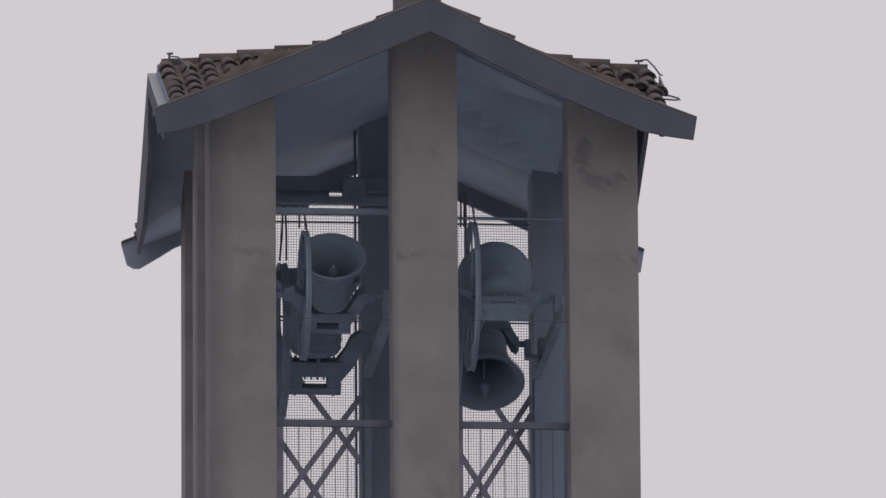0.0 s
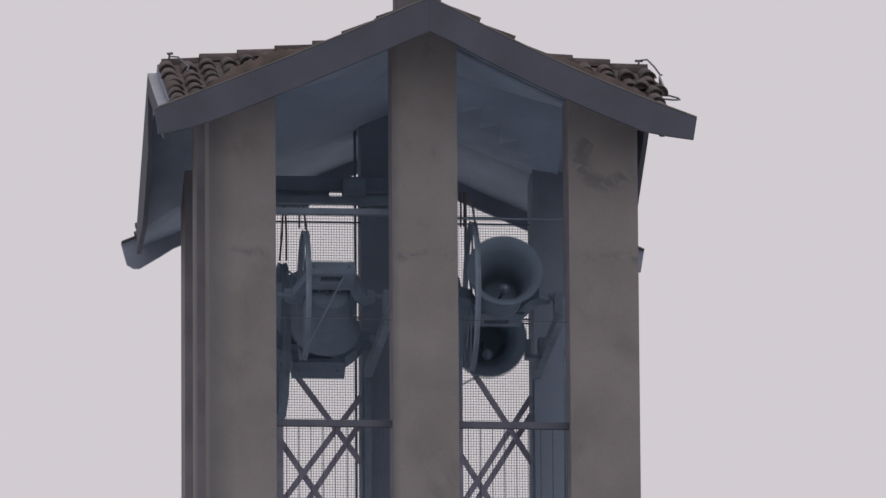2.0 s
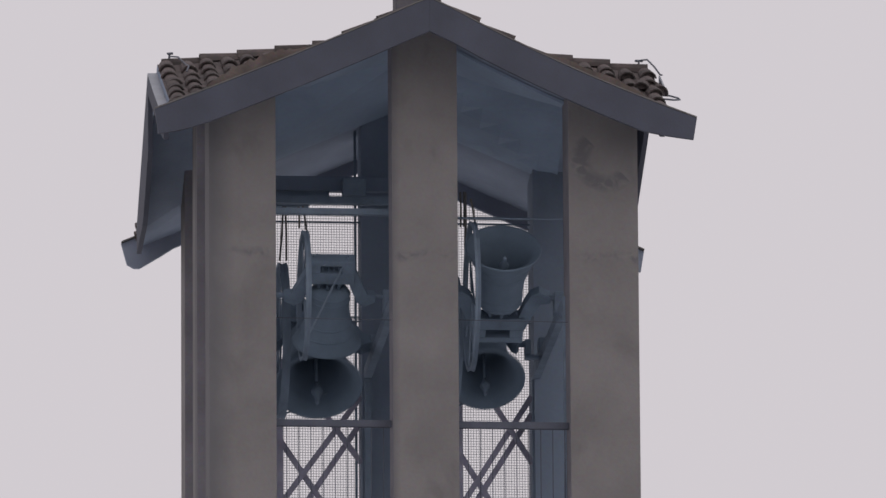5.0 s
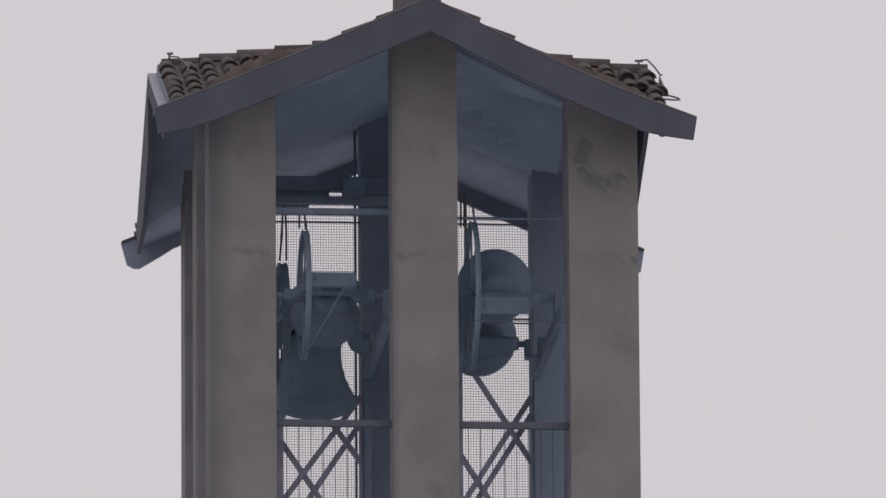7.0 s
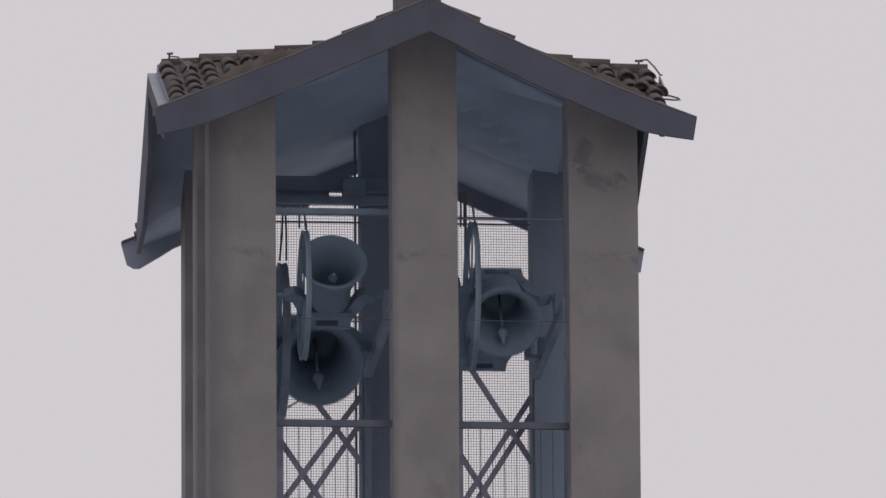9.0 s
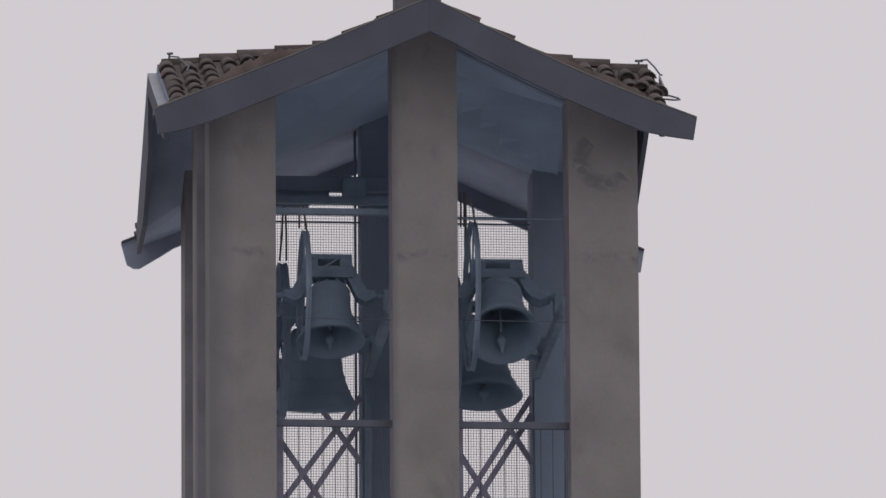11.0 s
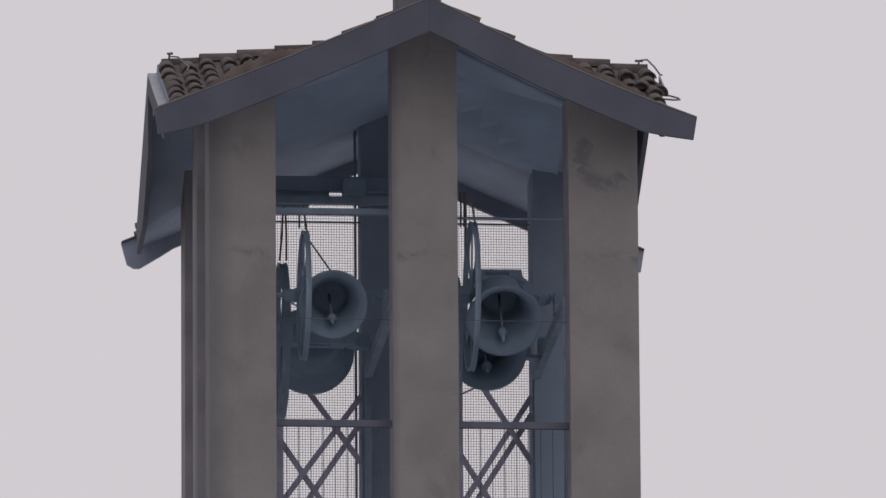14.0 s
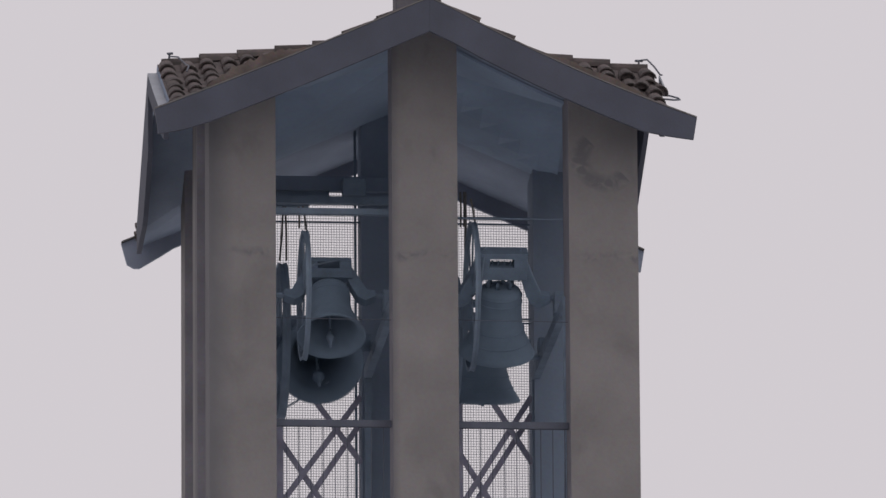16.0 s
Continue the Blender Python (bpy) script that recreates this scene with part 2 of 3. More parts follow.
for ya, yb in ((-W, -W + 0.45), (W - 0.45, W)):
    pillar(E2, E3, ya, yb, MIDDLE)
for xa, xb in ((-W, -W + 0.45), (W - 0.45, W)):
    pillar(xa, xb, -0.33, 0.33, MIDDLE)

# ---- roof: slab of four gables, boards, metal edging ----
bm = bmesh.new()
NX = 24
xs = sorted({round(HX * (2 * i / NX - 1), 4) for i in range(NX + 1)})
outline = [(x, -HY) for x in xs] + [(HX, HY * (2 * i / NX - 1)) for i in range(1, NX)] + [(x, HY) for x in reversed(xs)] + [(-HX, HY * (1 - 2 * i / NX)) for i in range(1, NX)]
cores = [[], []]
for k, dz in ((0, -0.004), (1, -SL)):
    c = bm.verts.new((0, 0, ZC + dz))
    prev = [c] * len(outline)
    for f in (0.25, 0.5, 0.75, 1.0):
        row = [bm.verts.new((x * f, y * f, roof_z(x * f, y * f) + dz)) for x, y in outline]
        for i in range(len(row)):
            j = (i + 1) % len(row)
            if prev[i] is c:
                bm.faces.new((c, row[i], row[j]))
            else:
                bm.faces.new((prev[i], row[i], row[j], prev[j]))
        prev = row
    cores[k] = prev
for i in range(len(outline)):
    j = (i + 1) % len(outline)
    bm.faces.new((cores[0][i], cores[0][j], cores[1][j], cores[1][i]))
roof = thing("roof", bm, SOFFIT, UP, "four-gabled roof of dark boards under clay tiles, deep eaves", "roof", kind="structure")
roof.data.materials.append(TILE)
for f in roof.data.polygons:
    if f.normal.z > 0.5:
        f.material_index = 1

# fascia boards, one to each rake
FT = 0.05


def rake_board(side, sgn):
    """side f, b: front and back gables; l, r: the side gables, whose boards hang a little lower. sgn: which half."""
    main = side in "fb"
    rim = {"f": -HY, "b": HY, "l": -HX, "r": HX}[side]
    off = {"f": -HY, "b": HY, "l": -2.575, "r": 2.45}[side]
    end = TIPS[side, sgn] if main else HY - {("l", -1): 0.46, ("l", 1): 0.42, ("r", -1): 1.45, ("r", 1): 0.72}[side, sgn]
    low = 0.0 if main else 0.125
    deep = (0.325 if side == "f" else 0.258 if sgn < 0 else 0.300) if main else 0.20 if sgn < 0 else 0.50
    top = lambda q: (roof_z(sgn * q, rim) if main else roof_z(rim, sgn * q)) - low
    run = [0.0006 + (end - 0.0006) * i / 10 for i in range(11)]
    bm = bmesh.new()
    poly = [(q * sgn, top(q) + 0.012) for q in run]
    if (side, sgn) == ("b", -1):
        poly += [((end - a) * sgn, top(end) - b) for a, b in ((0.058, 0.206), (0.13, 0.247), (0.19, 0.247), (0.42, 0.107))]
        poly += [(q * sgn, top(q) - deep) for q in reversed(run) if q < end - 0.45]
    elif main:
        poly += [((end - 0.035) * sgn, top(end) - (0.235 if sgn < 0 else 0.205)), ((end - 0.28) * sgn, top(end - 0.28) - (0.30 if sgn < 0 else 0.275))]
        poly += [(q * sgn, top(q) - deep) for q in reversed(run) if q < end - 0.45]
    elif (side, sgn) == ("l", 1):
        poly += [(q * sgn, max(top(q) - 0.80, top(end) - 0.20)) for q in reversed(run)]
    else:
        poly += [(q * sgn, top(q) - deep) for q in reversed(run)]
    lo, hi = (off - FT, off) if off < 0 else (off, off + FT)
    prism(bm, poly, lo, hi, "y" if main else "x")
    if (side, sgn) == ("l", 1):
        for v in bm.verts:
            v.co.x += 0.015 * v.co.y
    # back boards take the copy with their shade lifted in the colour
    part("fascia_board", bm, FASCIA if side != "b" else LIFTED_BOARD, roof, "dark painted board along the gable", bevel=0.0)
    bm = bmesh.new()
    w = 0.05 if main else 0.068
    if (side, sgn) == ("l", 1):
        w = 0.0
    lo, hi = (off - FT - 0.004, off + w) if off < 0 else (off - w, off + FT + 0.015)
    poly = [(q * sgn, top(q) + 0.016) for q in run] + [(q * sgn, top(q) + 0.030) for q in reversed(run)]
    prism(bm, poly, lo, hi, "y" if main else "x")
    if (side, sgn) == ("l", 1):
        for v in bm.verts:
            v.co.x += 0.015 * v.co.y
    part("edge_flashing", bm, LEAD if main else ZINC, roof, "grey zinc strip along the gable edge")


for side in "fblr":
    for sgn in (-1, 1):
        rake_board(side, sgn)

# uneven mortar bedding under the verge tiles of the front gable
verge = random.Random(31)
for sgn, q0, q1, high in ((-1, 1.15, 2.22, 0.13), (1, 1.0, 2.24, 0.075)):
    run = [q0 + (q1 - q0) * i / 30 for i in range(31)]
    crest = [(q * sgn, roof_z(q * sgn, -HY) + 0.03 + high * min(1, (q - q0) / 0.4, (q1 - q) / 0.35 + 0.25) * verge.uniform(0.75, 1.1)) for q in run]
    bm = bmesh.new()
    prism(bm, crest + [(q * sgn, roof_z(q * sgn, -HY) - 0.01) for q in reversed(run)], -HY - 0.004, -HY + 0.14, "y")
    part("mortar_bedding", bm, MORTAR, roof, "brownish weathered mortar under the edge tiles")

# ceiling skin inside the belfry, added to carry a lighter haze tone than the soffit
bm = bmesh.new()
lim = W - 0.445
grid = [[bm.verts.new((lim * (i / 8 - 1), lim * (j / 8 - 1), roof_z(lim * (i / 8 - 1), lim * (j / 8 - 1)) - SL - 0.006)) for j in range(17)] for i in range(17)]
low = [[bm.verts.new(v.co - Vector((0, 0, 0.03))) for v in row] for row in grid]
for i in range(16):
    for j in range(16):
        bm.faces.new((grid[i][j], grid[i + 1][j], grid[i + 1][j + 1], grid[i][j + 1]))
        bm.faces.new((low[i][j + 1], low[i + 1][j + 1], low[i + 1][j], low[i][j]))
for i in range(16):
    for a, b in (((i, 0), (i + 1, 0)), ((i + 1, 16), (i, 16)), ((0, i + 1), (0, i)), ((16, i), (16, i + 1))):
        bm.faces.new((low[a[0]][a[1]], low[b[0]][b[1]], grid[b[0]][b[1]], grid[a[0]][a[1]]))
thing("ceiling", bm, CEILING, UP, "folded ceiling under the belfry roof, coloured blue-grey as by haze", "ceiling", kind="structure")

# pinnacle stump at the crossing of the ridges
bm = bmesh.new()
box(bm, -0.105, 0.27, -0.19, 0.19, ZC - 0.09, ZC + 1.25)
box(bm, -0.145, 0.31, -0.225, 0.225, ZC - 0.09, ZC + 0.10)
thing("pinnacle_base", bm, CONCRETE, UP, "square weathered concrete stump where the ridges cross", "pinnacle", bevel=0.01)

# ---- the bells ----
WAIST = [(0.00, 0.012), (0.20, 0.012), (0.42, 0.00), (0.53, -0.035), (0.575, -0.10), (0.585, -0.20), (0.605, -0.40), (0.64, -0.54), (0.71, -0.68), (0.82, -0.83), (0.94, -0.94), (1.0, -1.0)]


def bell(name, x, y, z, r, drop, rise, top, wheel, label, axle=1.32, band=0.028):
    """A counter-weighted bell that turns about its axle, which lies at z along x. r: mouth radius; drop: axle to mouth; rise: axle to shoulder; top: axle to the yoke's top."""
    h = drop + rise
    base = holder(name, pose(x, y, ZB + z), label, "church bell", "ringing bells of the belfry")
    k = r / 0.45
    bm = bmesh.new()
    outer = [(max(a * r, 0.001), rise + b * h) for a, b in WAIST]
    inner = [(max(a * r - (0.045 + 0.05 * a ** 6) * k * 0.8, 0.001), rise + b * h - 0.03 * (1 + b)) for a, b in WAIST[:-1]] + [(r * 0.93, -drop + 0.004)]
    lathe(bm, outer + [(r * 0.985, -drop - 0.012 * k)] + inner[::-1], 56)
    body = part("bell_body", bm, BRONZE, base, "cast bronze, tinted blue-grey as by haze", smooth=True)
    for q in (0.10, 0.20, 0.62, 0.80):
        bm = bmesh.new()
        i = max(j for j in range(len(WAIST)) if -WAIST[j][1] <= q)
        f = (q + WAIST[i][1]) / (WAIST[i][1] - WAIST[i + 1][1])
        rr = (WAIST[i][0] + (WAIST[i + 1][0] - WAIST[i][0]) * f) * r
        zz = rise - q * h
        n = 56
        ring = [[bm.verts.new(((rr + a) * math.cos(2 * math.pi * c / n), (rr + a) * math.sin(2 * math.pi * c / n), zz + b)) for c in range(n)] for a, b in ((-0.006, 0.012), (0.007, 0.005), (0.007, -0.005), (-0.004, -0.012))]
        for a, b in zip(ring, ring[1:]):
            for c in range(n):
                bm.faces.new((a[c], a[(c + 1) % n], b[(c + 1) % n], b[c]))
        part("moulding", bm, BRONZE, body, smooth=True)
    # cast loops on the crown
    lo_z = top - 0.345 * k
    for i in range(6):
        t = math.pi / 3 * i + 0.3
        bm = bmesh.new()
        c, s = math.cos(t), math.sin(t)
        a = 0.26 * r
        tube(bm, [(a * 1.25 * c, a * 1.25 * s * 0.6, rise - 0.01), (a * 1.3 * c, a * 1.3 * s * 0.6, rise + 0.6 * (lo_z - rise)), (a * 0.9 * c, a * 0.9 * s * 0.6, lo_z + 0.02)], 0.023 * k, 8)
        part("crown_loop", bm, BRONZE, body, smooth=True)
    # yoke: a hollow head with two arms that reach down to the axle
    w = 0.27 * k * (1.0 if r > 0.4 else 1.12)
    d = 0.10 * k
    win = w * 0.47
    bm = bmesh.new()
    prism(bm, [(-w, top), (w, top), (w, top - 0.075 * k), (-w, top - 0.075 * k)], -d, d)
    prism(bm, [(-w, top - 0.185 * k), (w, top - 0.185 * k), (w * 1.02, top - 0.345 * k), (-w * 1.02, top - 0.345 * k)], -d, d)
    for sg in (-1, 1):
        prism(bm, [(sg * win, top - 0.074 * k), (sg * w, top - 0.074 * k), (sg * w, top - 0.186 * k), (sg * win, top - 0.186 * k)], -d * 0.98, d * 0.98)
    for i in (-1.5, -0.5, 0.5, 1.5):
        c = i * win * 0.5
        prism(bm, [(c - 0.014 * k, top - 0.187 * k), (c + 0.014 * k, top - 0.187 * k), (c + 0.007 * k, top - 0.135 * k), (c - 0.007 * k, top - 0.135 * k)], -0.02, 0.02)
    head = part("yoke_head", bm, YOKE, base, "heavy cast iron counterweight head with a slot", bevel=0.006 * k)
    for sg in (-1, 1):
        bm = bmesh.new()
        p = [(w * 0.9, top - 0.14 * k), (w * 1.01, top - 0.14 * k), (r * min(0.90, axle - 0.14), rise + 0.10 * k), (r * min(1.08, axle - 0.05), 0.06 * k), (r * axle, 0.05 * k), (r * axle, -0.05 * k),
             (r * min(1.02, axle - 0.07), -0.12 * k), (r * min(0.80, axle - 0.2), -0.06 * k), (r * 0.665, rise - 0.06 * k), (w * 0.78, top - 0.342 * k)]
        prism(bm, [(a * sg, b) for a, b in p], -d * 0.7, d * 0.7)
        arm = part("yoke_arm", bm, YOKE, base, bevel=0.005 * k)
        bm = bmesh.new()
        bar(bm, (sg * r * (axle - 0.06), 0, 0), (sg * r * (axle + 0.23), 0, 0), 0.075 * k, n=16)
        part("axle_pin", bm, STEEL, arm, "bare steel pin")
        bm = bmesh.new()
        bar(bm, (sg * w * 0.72, 0, lo_z - 0.04), (sg * w * 0.72, 0, top + 0.03), 0.03 * k, n=8)
        part("tie_bolt", bm, STEEL, head)
    # ringing wheel beside the crown
    wx = -0.73 * r - (0.02 if band > 0.03 else 0.0)
    n = 56
    bm = bmesh.new()
    rings = []
    for a, b in ((wheel - 0.035, -band * 0.86), (wheel, -band), (wheel - 0.012, 0.0), (wheel, band), (wheel - 0.035, band * 0.86)):
        rings.append([bm.verts.new((wx + b, a * math.cos(2 * math.pi * c / n), a * math.sin(2 * math.pi * c / n))) for c in range(n)])
    for a, b in zip(rings, rings[1:] + rings[:1]):
        for c in range(n):
            bm.faces.new((a[c], a[(c + 1) % n], b[(c + 1) % n], b[c]))
    rim = part("wheel", bm, STEEL, base, "thin grooved steel wheel for the rope", smooth=False)
    for t in (-115, -62, -20, 20, 62, 115):
        a = radians(t)
        bm = bmesh.new()
        bar(bm, (wx, 0.04 * math.sin(a), 0.04 * math.cos(a)), (wx, (wheel - 0.02) * math.sin(a), (wheel - 0.02) * math.cos(a)), 0.022, n=6)
        part("spoke", bm, STEEL, rim)
    a = radians(133 if y > 0 else -102)
    end = (0.12, 0.275, -0.476) if y > 0 else (w * 0.55 if r < 0.36 else -w * 0.72, -d * 0.8, top - 0.03 * k)
    bm = bmesh.new()
    bar(bm, (wx, wheel * 0.96 * math.sin(a), wheel * 0.96 * math.cos(a)), end, 0.020, n=6)
    part("wheel_brace", bm, STEEL, rim)
    # clapper, hung inside the crown
    bm = bmesh.new()
    ln = h * 0.92
    tube(bm, [(0, 0, 0.0), (0, 0, -ln * 0.78)], 0.016 * k, 8)
    lathe(bm, [(0.016 * k, -ln * 0.74), (0.03 * k, -ln * 0.80), (0.058 * k, -ln * 0.87), (0.06 * k, -ln * 0.91), (0.03 * k, -ln * 0.98), (0.022 * k, -ln * 1.06), (0.018 * k, -ln * 1.09)], 16)
    clap = part("clapper", bm, YOKE, base, "forged iron clapper", smooth=True)
    clap.location = (0, 0, rise - 0.07 * k)
    return base, clap, rise - 0.07 * k


BELLS = {
    "AL": bell("church_bell", -0.849, -0.85, -0.490, 0.350, 0.530, 0.100, 0.445, 0.66, "small bronze church bell swinging on an iron yoke"),
    "AR": bell("church_bell", 0.873, -0.85, -0.478, 0.386, 0.605, 0.105, 0.515, 0.76, "middle-sized bronze church bell swinging on an iron yoke"),
    "BL": bell("church_bell", -0.862, 0.85, -0.577, 0.453, 0.666, 0.135, 0.540, 0.80, "largest bronze church bell swinging high on its yoke", band=0.042),
    "BR": bell("church_bell", 0.857, 0.85, -0.575, 0.398, 0.580, 0.062, 0.440, 0.68, "bronze church bell with a short yoke, swinging", 0.92),
}

# ---- steel braces across the back openings ----
def lattice(x0, x1, post, layers):
    """Crossed flat bars between two pillars. layers: for each pair of bars the crossing (x, z), the depth y and the steepness."""
    base = holder("brace_frame", pose(0, 0, ZB), "dark steel lattice of crossed flat bars in a back opening", "bracing", "braced frames of the belfry")
    for cx, cz, y, slope in layers:
        for sg in (-1, 1):
            ends = []
            for x in (x0, x1):
                z = cz + sg * (x - cx) * slope
                if z > -0.55:
                    x, z = cx + sg * (-0.55 - cz) / slope, -0.55
                ends.append((x, y + sg * 0.012, z))
            bm = bmesh.new()
            bar(bm, ends[0], ends[1], 0.022, 0.058)
            part("diagonal_brace", bm, BRACE, base)
    bm = bmesh.new()
    box(bm, post[0], post[1], 1.775, 1.785, FLOOR, -0.55)
    part("upright", bm, BRACE, base, "flat steel upright")


lattice(E1 + 0.003, E2 - 0.003, (-1.195, -1.126), ((-0.578, -1.286, 1.8, 1.37), (-0.803, -1.921, 1.86, 1.5)))
lattice(E3 + 0.003, E4R - 0.003, (0.665, 0.724), ((1.218, -1.267, 1.8, 1.58), (0.939, -1.899, 1.86, 1.6)))

# bearing beams, front to back, beside the bells
for x in (-1.50, -0.26, 0.30, 1.47):
    base = holder("bearing_beam", pose(0, 0, ZB), "dark steel beam with bearing blocks for the bell axles", "steel beam", "bearing beams of the belfry")
    bm = bmesh.new()
    bar(bm, (x, -1.70, -0.72), (x, 1.70, -0.72), 0.08, 0.12)
    part("beam", bm, STEEL, base, bevel=0.004)
    for y, z in ((-0.85, -0.49), (0.85, -0.576)):
        bm = bmesh.new()
        box(bm, x - 0.05, x + 0.05, y - 0.09, y + 0.09, -0.66, z + 0.06)
        part("bearing_block", bm, STEEL, base, bevel=0.01)
    if x > 1:
        bm = bmesh.new()
        box(bm, 1.285, x - 0.04, 0.80, 0.90, -0.735, -0.695)
        box(bm, 1.285, 1.345, 0.79, 0.91, -0.694, -0.535)
        part("bearing_bracket", bm, STEEL, base, bevel=0.006)
    for y in (-1.66, 1.66):
        bm = bmesh.new()
        bar(bm, (x, y, FLOOR), (x, y, -0.78), 0.07)
        part("post", bm, STEEL, base)

# railing in the front openings
for x0, x1, zl in ((E1 + 0.004, E2 - 0.004, -2.05), (E3 + 0.004, E4 - 0.004, -2.05)):
    base = holder("railing", pose(0, 0, ZB), "dark steel railing with thin upright rods between the pillars", "railing", "railings of the belfry")
    y = -1.95
    bm = bmesh.new()
    box(bm, x0, x1, y - 0.025, y + 0.025, zl - 0.035, zl + 0.035)
    part("top_rail", bm, IRON, base, bevel=0.004)
    bm = bmesh.new()
    box(bm, x0, x1, y - 0.02, y + 0.02, FLOOR + 0.10, FLOOR + 0.14)
    part("bottom_rail", bm, IRON, base)
    x = x0 + (0.111 if x0 < 0 else 0.105)
    while x < x1 - 0.02:
        bm = bmesh.new()
        bar(bm, (x, y, FLOOR + 0.14), (x, y, zl - 0.034), 0.010, n=6)
        part("rod", bm, IRON, base)
        x += 0.1208

# cross beams under the roof
for x0, x1, y, z, h, w in ((-1.60, 0.02, -1.3, 0.272, 0.06, 0.08), (E3 - 0.1, E4 + 0.1, -1.3, 0.225, 0.012, 0.012), (-1.60, 0.06, 1.3, 1.012, 0.075, 0.09)):
    base = holder("cross_beam", pose(0, 0, ZB), "dark steel cross beam under the belfry roof", "steel beam", "cross beams of the belfry")
    bm = bmesh.new()
    box(bm, x0, x1, y - w / 2, y + w / 2, z - h / 2, z + h / 2)
    part("beam", bm, STEEL, base)
    for x in (x0 + 0.04, x1 - 0.04):
        bm = bmesh.new()
        bar(bm, (x, y, z), (x, y, roof_z(x, y) - SL), 0.03, n=6)
        part("hanger", bm, STEEL, base)
bm = bmesh.new()
box(bm, -0.545, -0.30, 1.22, 1.38, 1.052, 1.24)
thing("junction_box", bm, STEEL, UP, "dark steel box on a cross beam", "junction box", bevel=0.01)

# timber lintel under the back gable, with its steel end plates
base = holder("lintel", pose(0, 0, ZB), "dark painted timber lintel under the back gable", "lintel")
bm = bmesh.new()
box(bm, -1.60, 0.02, 1.385, 1.475, 1.137, 1.29)
part("timber", bm, INNER_HAZE, base, bevel=0.006)
bm = bmesh.new()
box(bm, -1.25, -0.668, 1.40, 1.45, 1.04, 1.135)
part("plate", bm, STEEL, base, "dark steel plate", bevel=0.004)
bm = bmesh.new()
box(bm, -1.45, -0.878, 1.40, 1.45, 0.968, 1.038)
part("plate", bm, STEEL, base, "dark steel plate", bevel=0.004)

# a thin wire across the front openings
for x0, x1 in ((E1 + 0.003, E2 - 0.003), (E3 + 0.003, E4 - 0.003)):
    bm = bmesh.new()
    bar(bm, (x0, -1.95, -0.975), (x1, -1.95, -0.985), 0.007, n=6)
    thing("safety_wire", bm, IRON, UP, "thin taut wire between two pillars", "wire", "safety wires")

# ropes from the beams to the wheels
for pts in ([(-1.156, -0.85, 0.429), (-1.151, -0.85, 0.207)], [(-1.148, -1.3, 0.322), (-1.08, -0.85, 0.19)],
            [(-1.187, 0.85, 0.834), (-1.224, 0.85, 0.263)], [(-1.164, 0.85, 0.834), (-1.156, 0.85, 0.264)],
            [(0.588, -0.85, 0.536), (0.635, -0.85, 0.261)], [(0.636, 0.85, 1.014), (0.636, 0.85, 0.645)],
            [(0.672, 0.85, 1.015), (0.671, 0.85, 0.646)], [(0.689, 0.85, 1.015), (0.68, 0.85, 0.39)]):
    bm = bmesh.new()
    tube(bm, [pts[0], tuple((a + b) / 2 + (0.004 if i == 0 else 0) for i, (a, b) in enumerate(zip(*pts))), pts[1]], 0.011, 6)
    thing("bell_rope", bm, ROPE, UP, "grey rope hanging down to a bell wheel", "rope", "bell ropes")


# bird netting in the back openings
for x0, x1 in ((E1, E2), (E3, E4R)):
    base = holder("bird_screen", pose(0, 0, ZB), "square wire mesh screen stretched over a back opening", "wire screen", "wire screens of the belfry")
    y = W - 0.20
    bm = bmesh.new()
    step, t = 0.0278, 0.0020
    z0, z1 = FLOOR + 0.02, 1.26
    z = z0
    rake = lambda q: 1.16 - 0.364 * (q - 0.735) if x0 > 0 else z1
    while z < z1:
        xe = x1 if x0 < 0 else min(x1, 0.735 + (1.16 - z) / 0.364)
        if xe > x0 + 0.02:
            box(bm, x0, xe, y - t, y + t, z - t, z + t)
        z += step
    x = x0 + step / 2
    while x < x1:
        zt = min(rake(x), roof_z(x, y) - SL - 0.01)
        box(bm, x - t, x + t, y - t * 2.8, y - t * 0.9, z0, zt)
        x += step
    mesh = part("wire_mesh", bm, GALV, base)
    tagged(mesh, kind="stuff")
    if x0 < 0:
        bm = bmesh.new()
        bar(bm, (x1 - 0.046, y - 0.03, FLOOR), (x1 - 0.046, y - 0.03, roof_z(x1, y) - SL - 0.01), 0.026)
        part("screen_upright", bm, STEEL, base)
    for z, s in ((0.93, 0.016), (-0.116, 0.016), (-0.074, 0.014)) + (((0.993, 0.028),) if x0 > 0 else ()):
        bm = bmesh.new()
        bar(bm, (x0, y - 0.03, z), (x1, y - 0.03, z), s)
        part("screen_bar", bm, STEEL, base)


# ---- roof tiles ----
def tile_mesh(name, length, r0, r1, n=7):
    """A half-round clay tile along +y (down the slope), thick-walled."""
    bm = bmesh.new()
    rows = []
    for y, r in ((0, r0), (length, r1)):
        for rr in (r, r - 0.016):
            rows.append([bm.verts.new((rr * math.cos(math.pi * k / n), y, rr * math.sin(math.pi * k / n) * 0.9)) for k in range(n + 1)])
    a, b, c, d = rows
    for k in range(n):
        bm.faces.new((a[k], a[k + 1], c[k + 1], c[k]))
        bm.faces.new((b[k + 1], b[k], d[k], d[k + 1]))
        bm.faces.new((a[k + 1], a[k], b[k], b[k + 1]))
        bm.faces.new((c[k], c[k + 1], d[k + 1], d[k]))
    for k in (0, n):
        bm.faces.new((a[k], c[k], d[k], b[k]) if k == 0 else (a[k], b[k], d[k], c[k]))
    # the mortar that stops the lower end
    bm.faces.new([bm.verts.new((v.co.x, length - 0.035, v.co.z)) for v in d])
    return finish(bm, name, TILE)


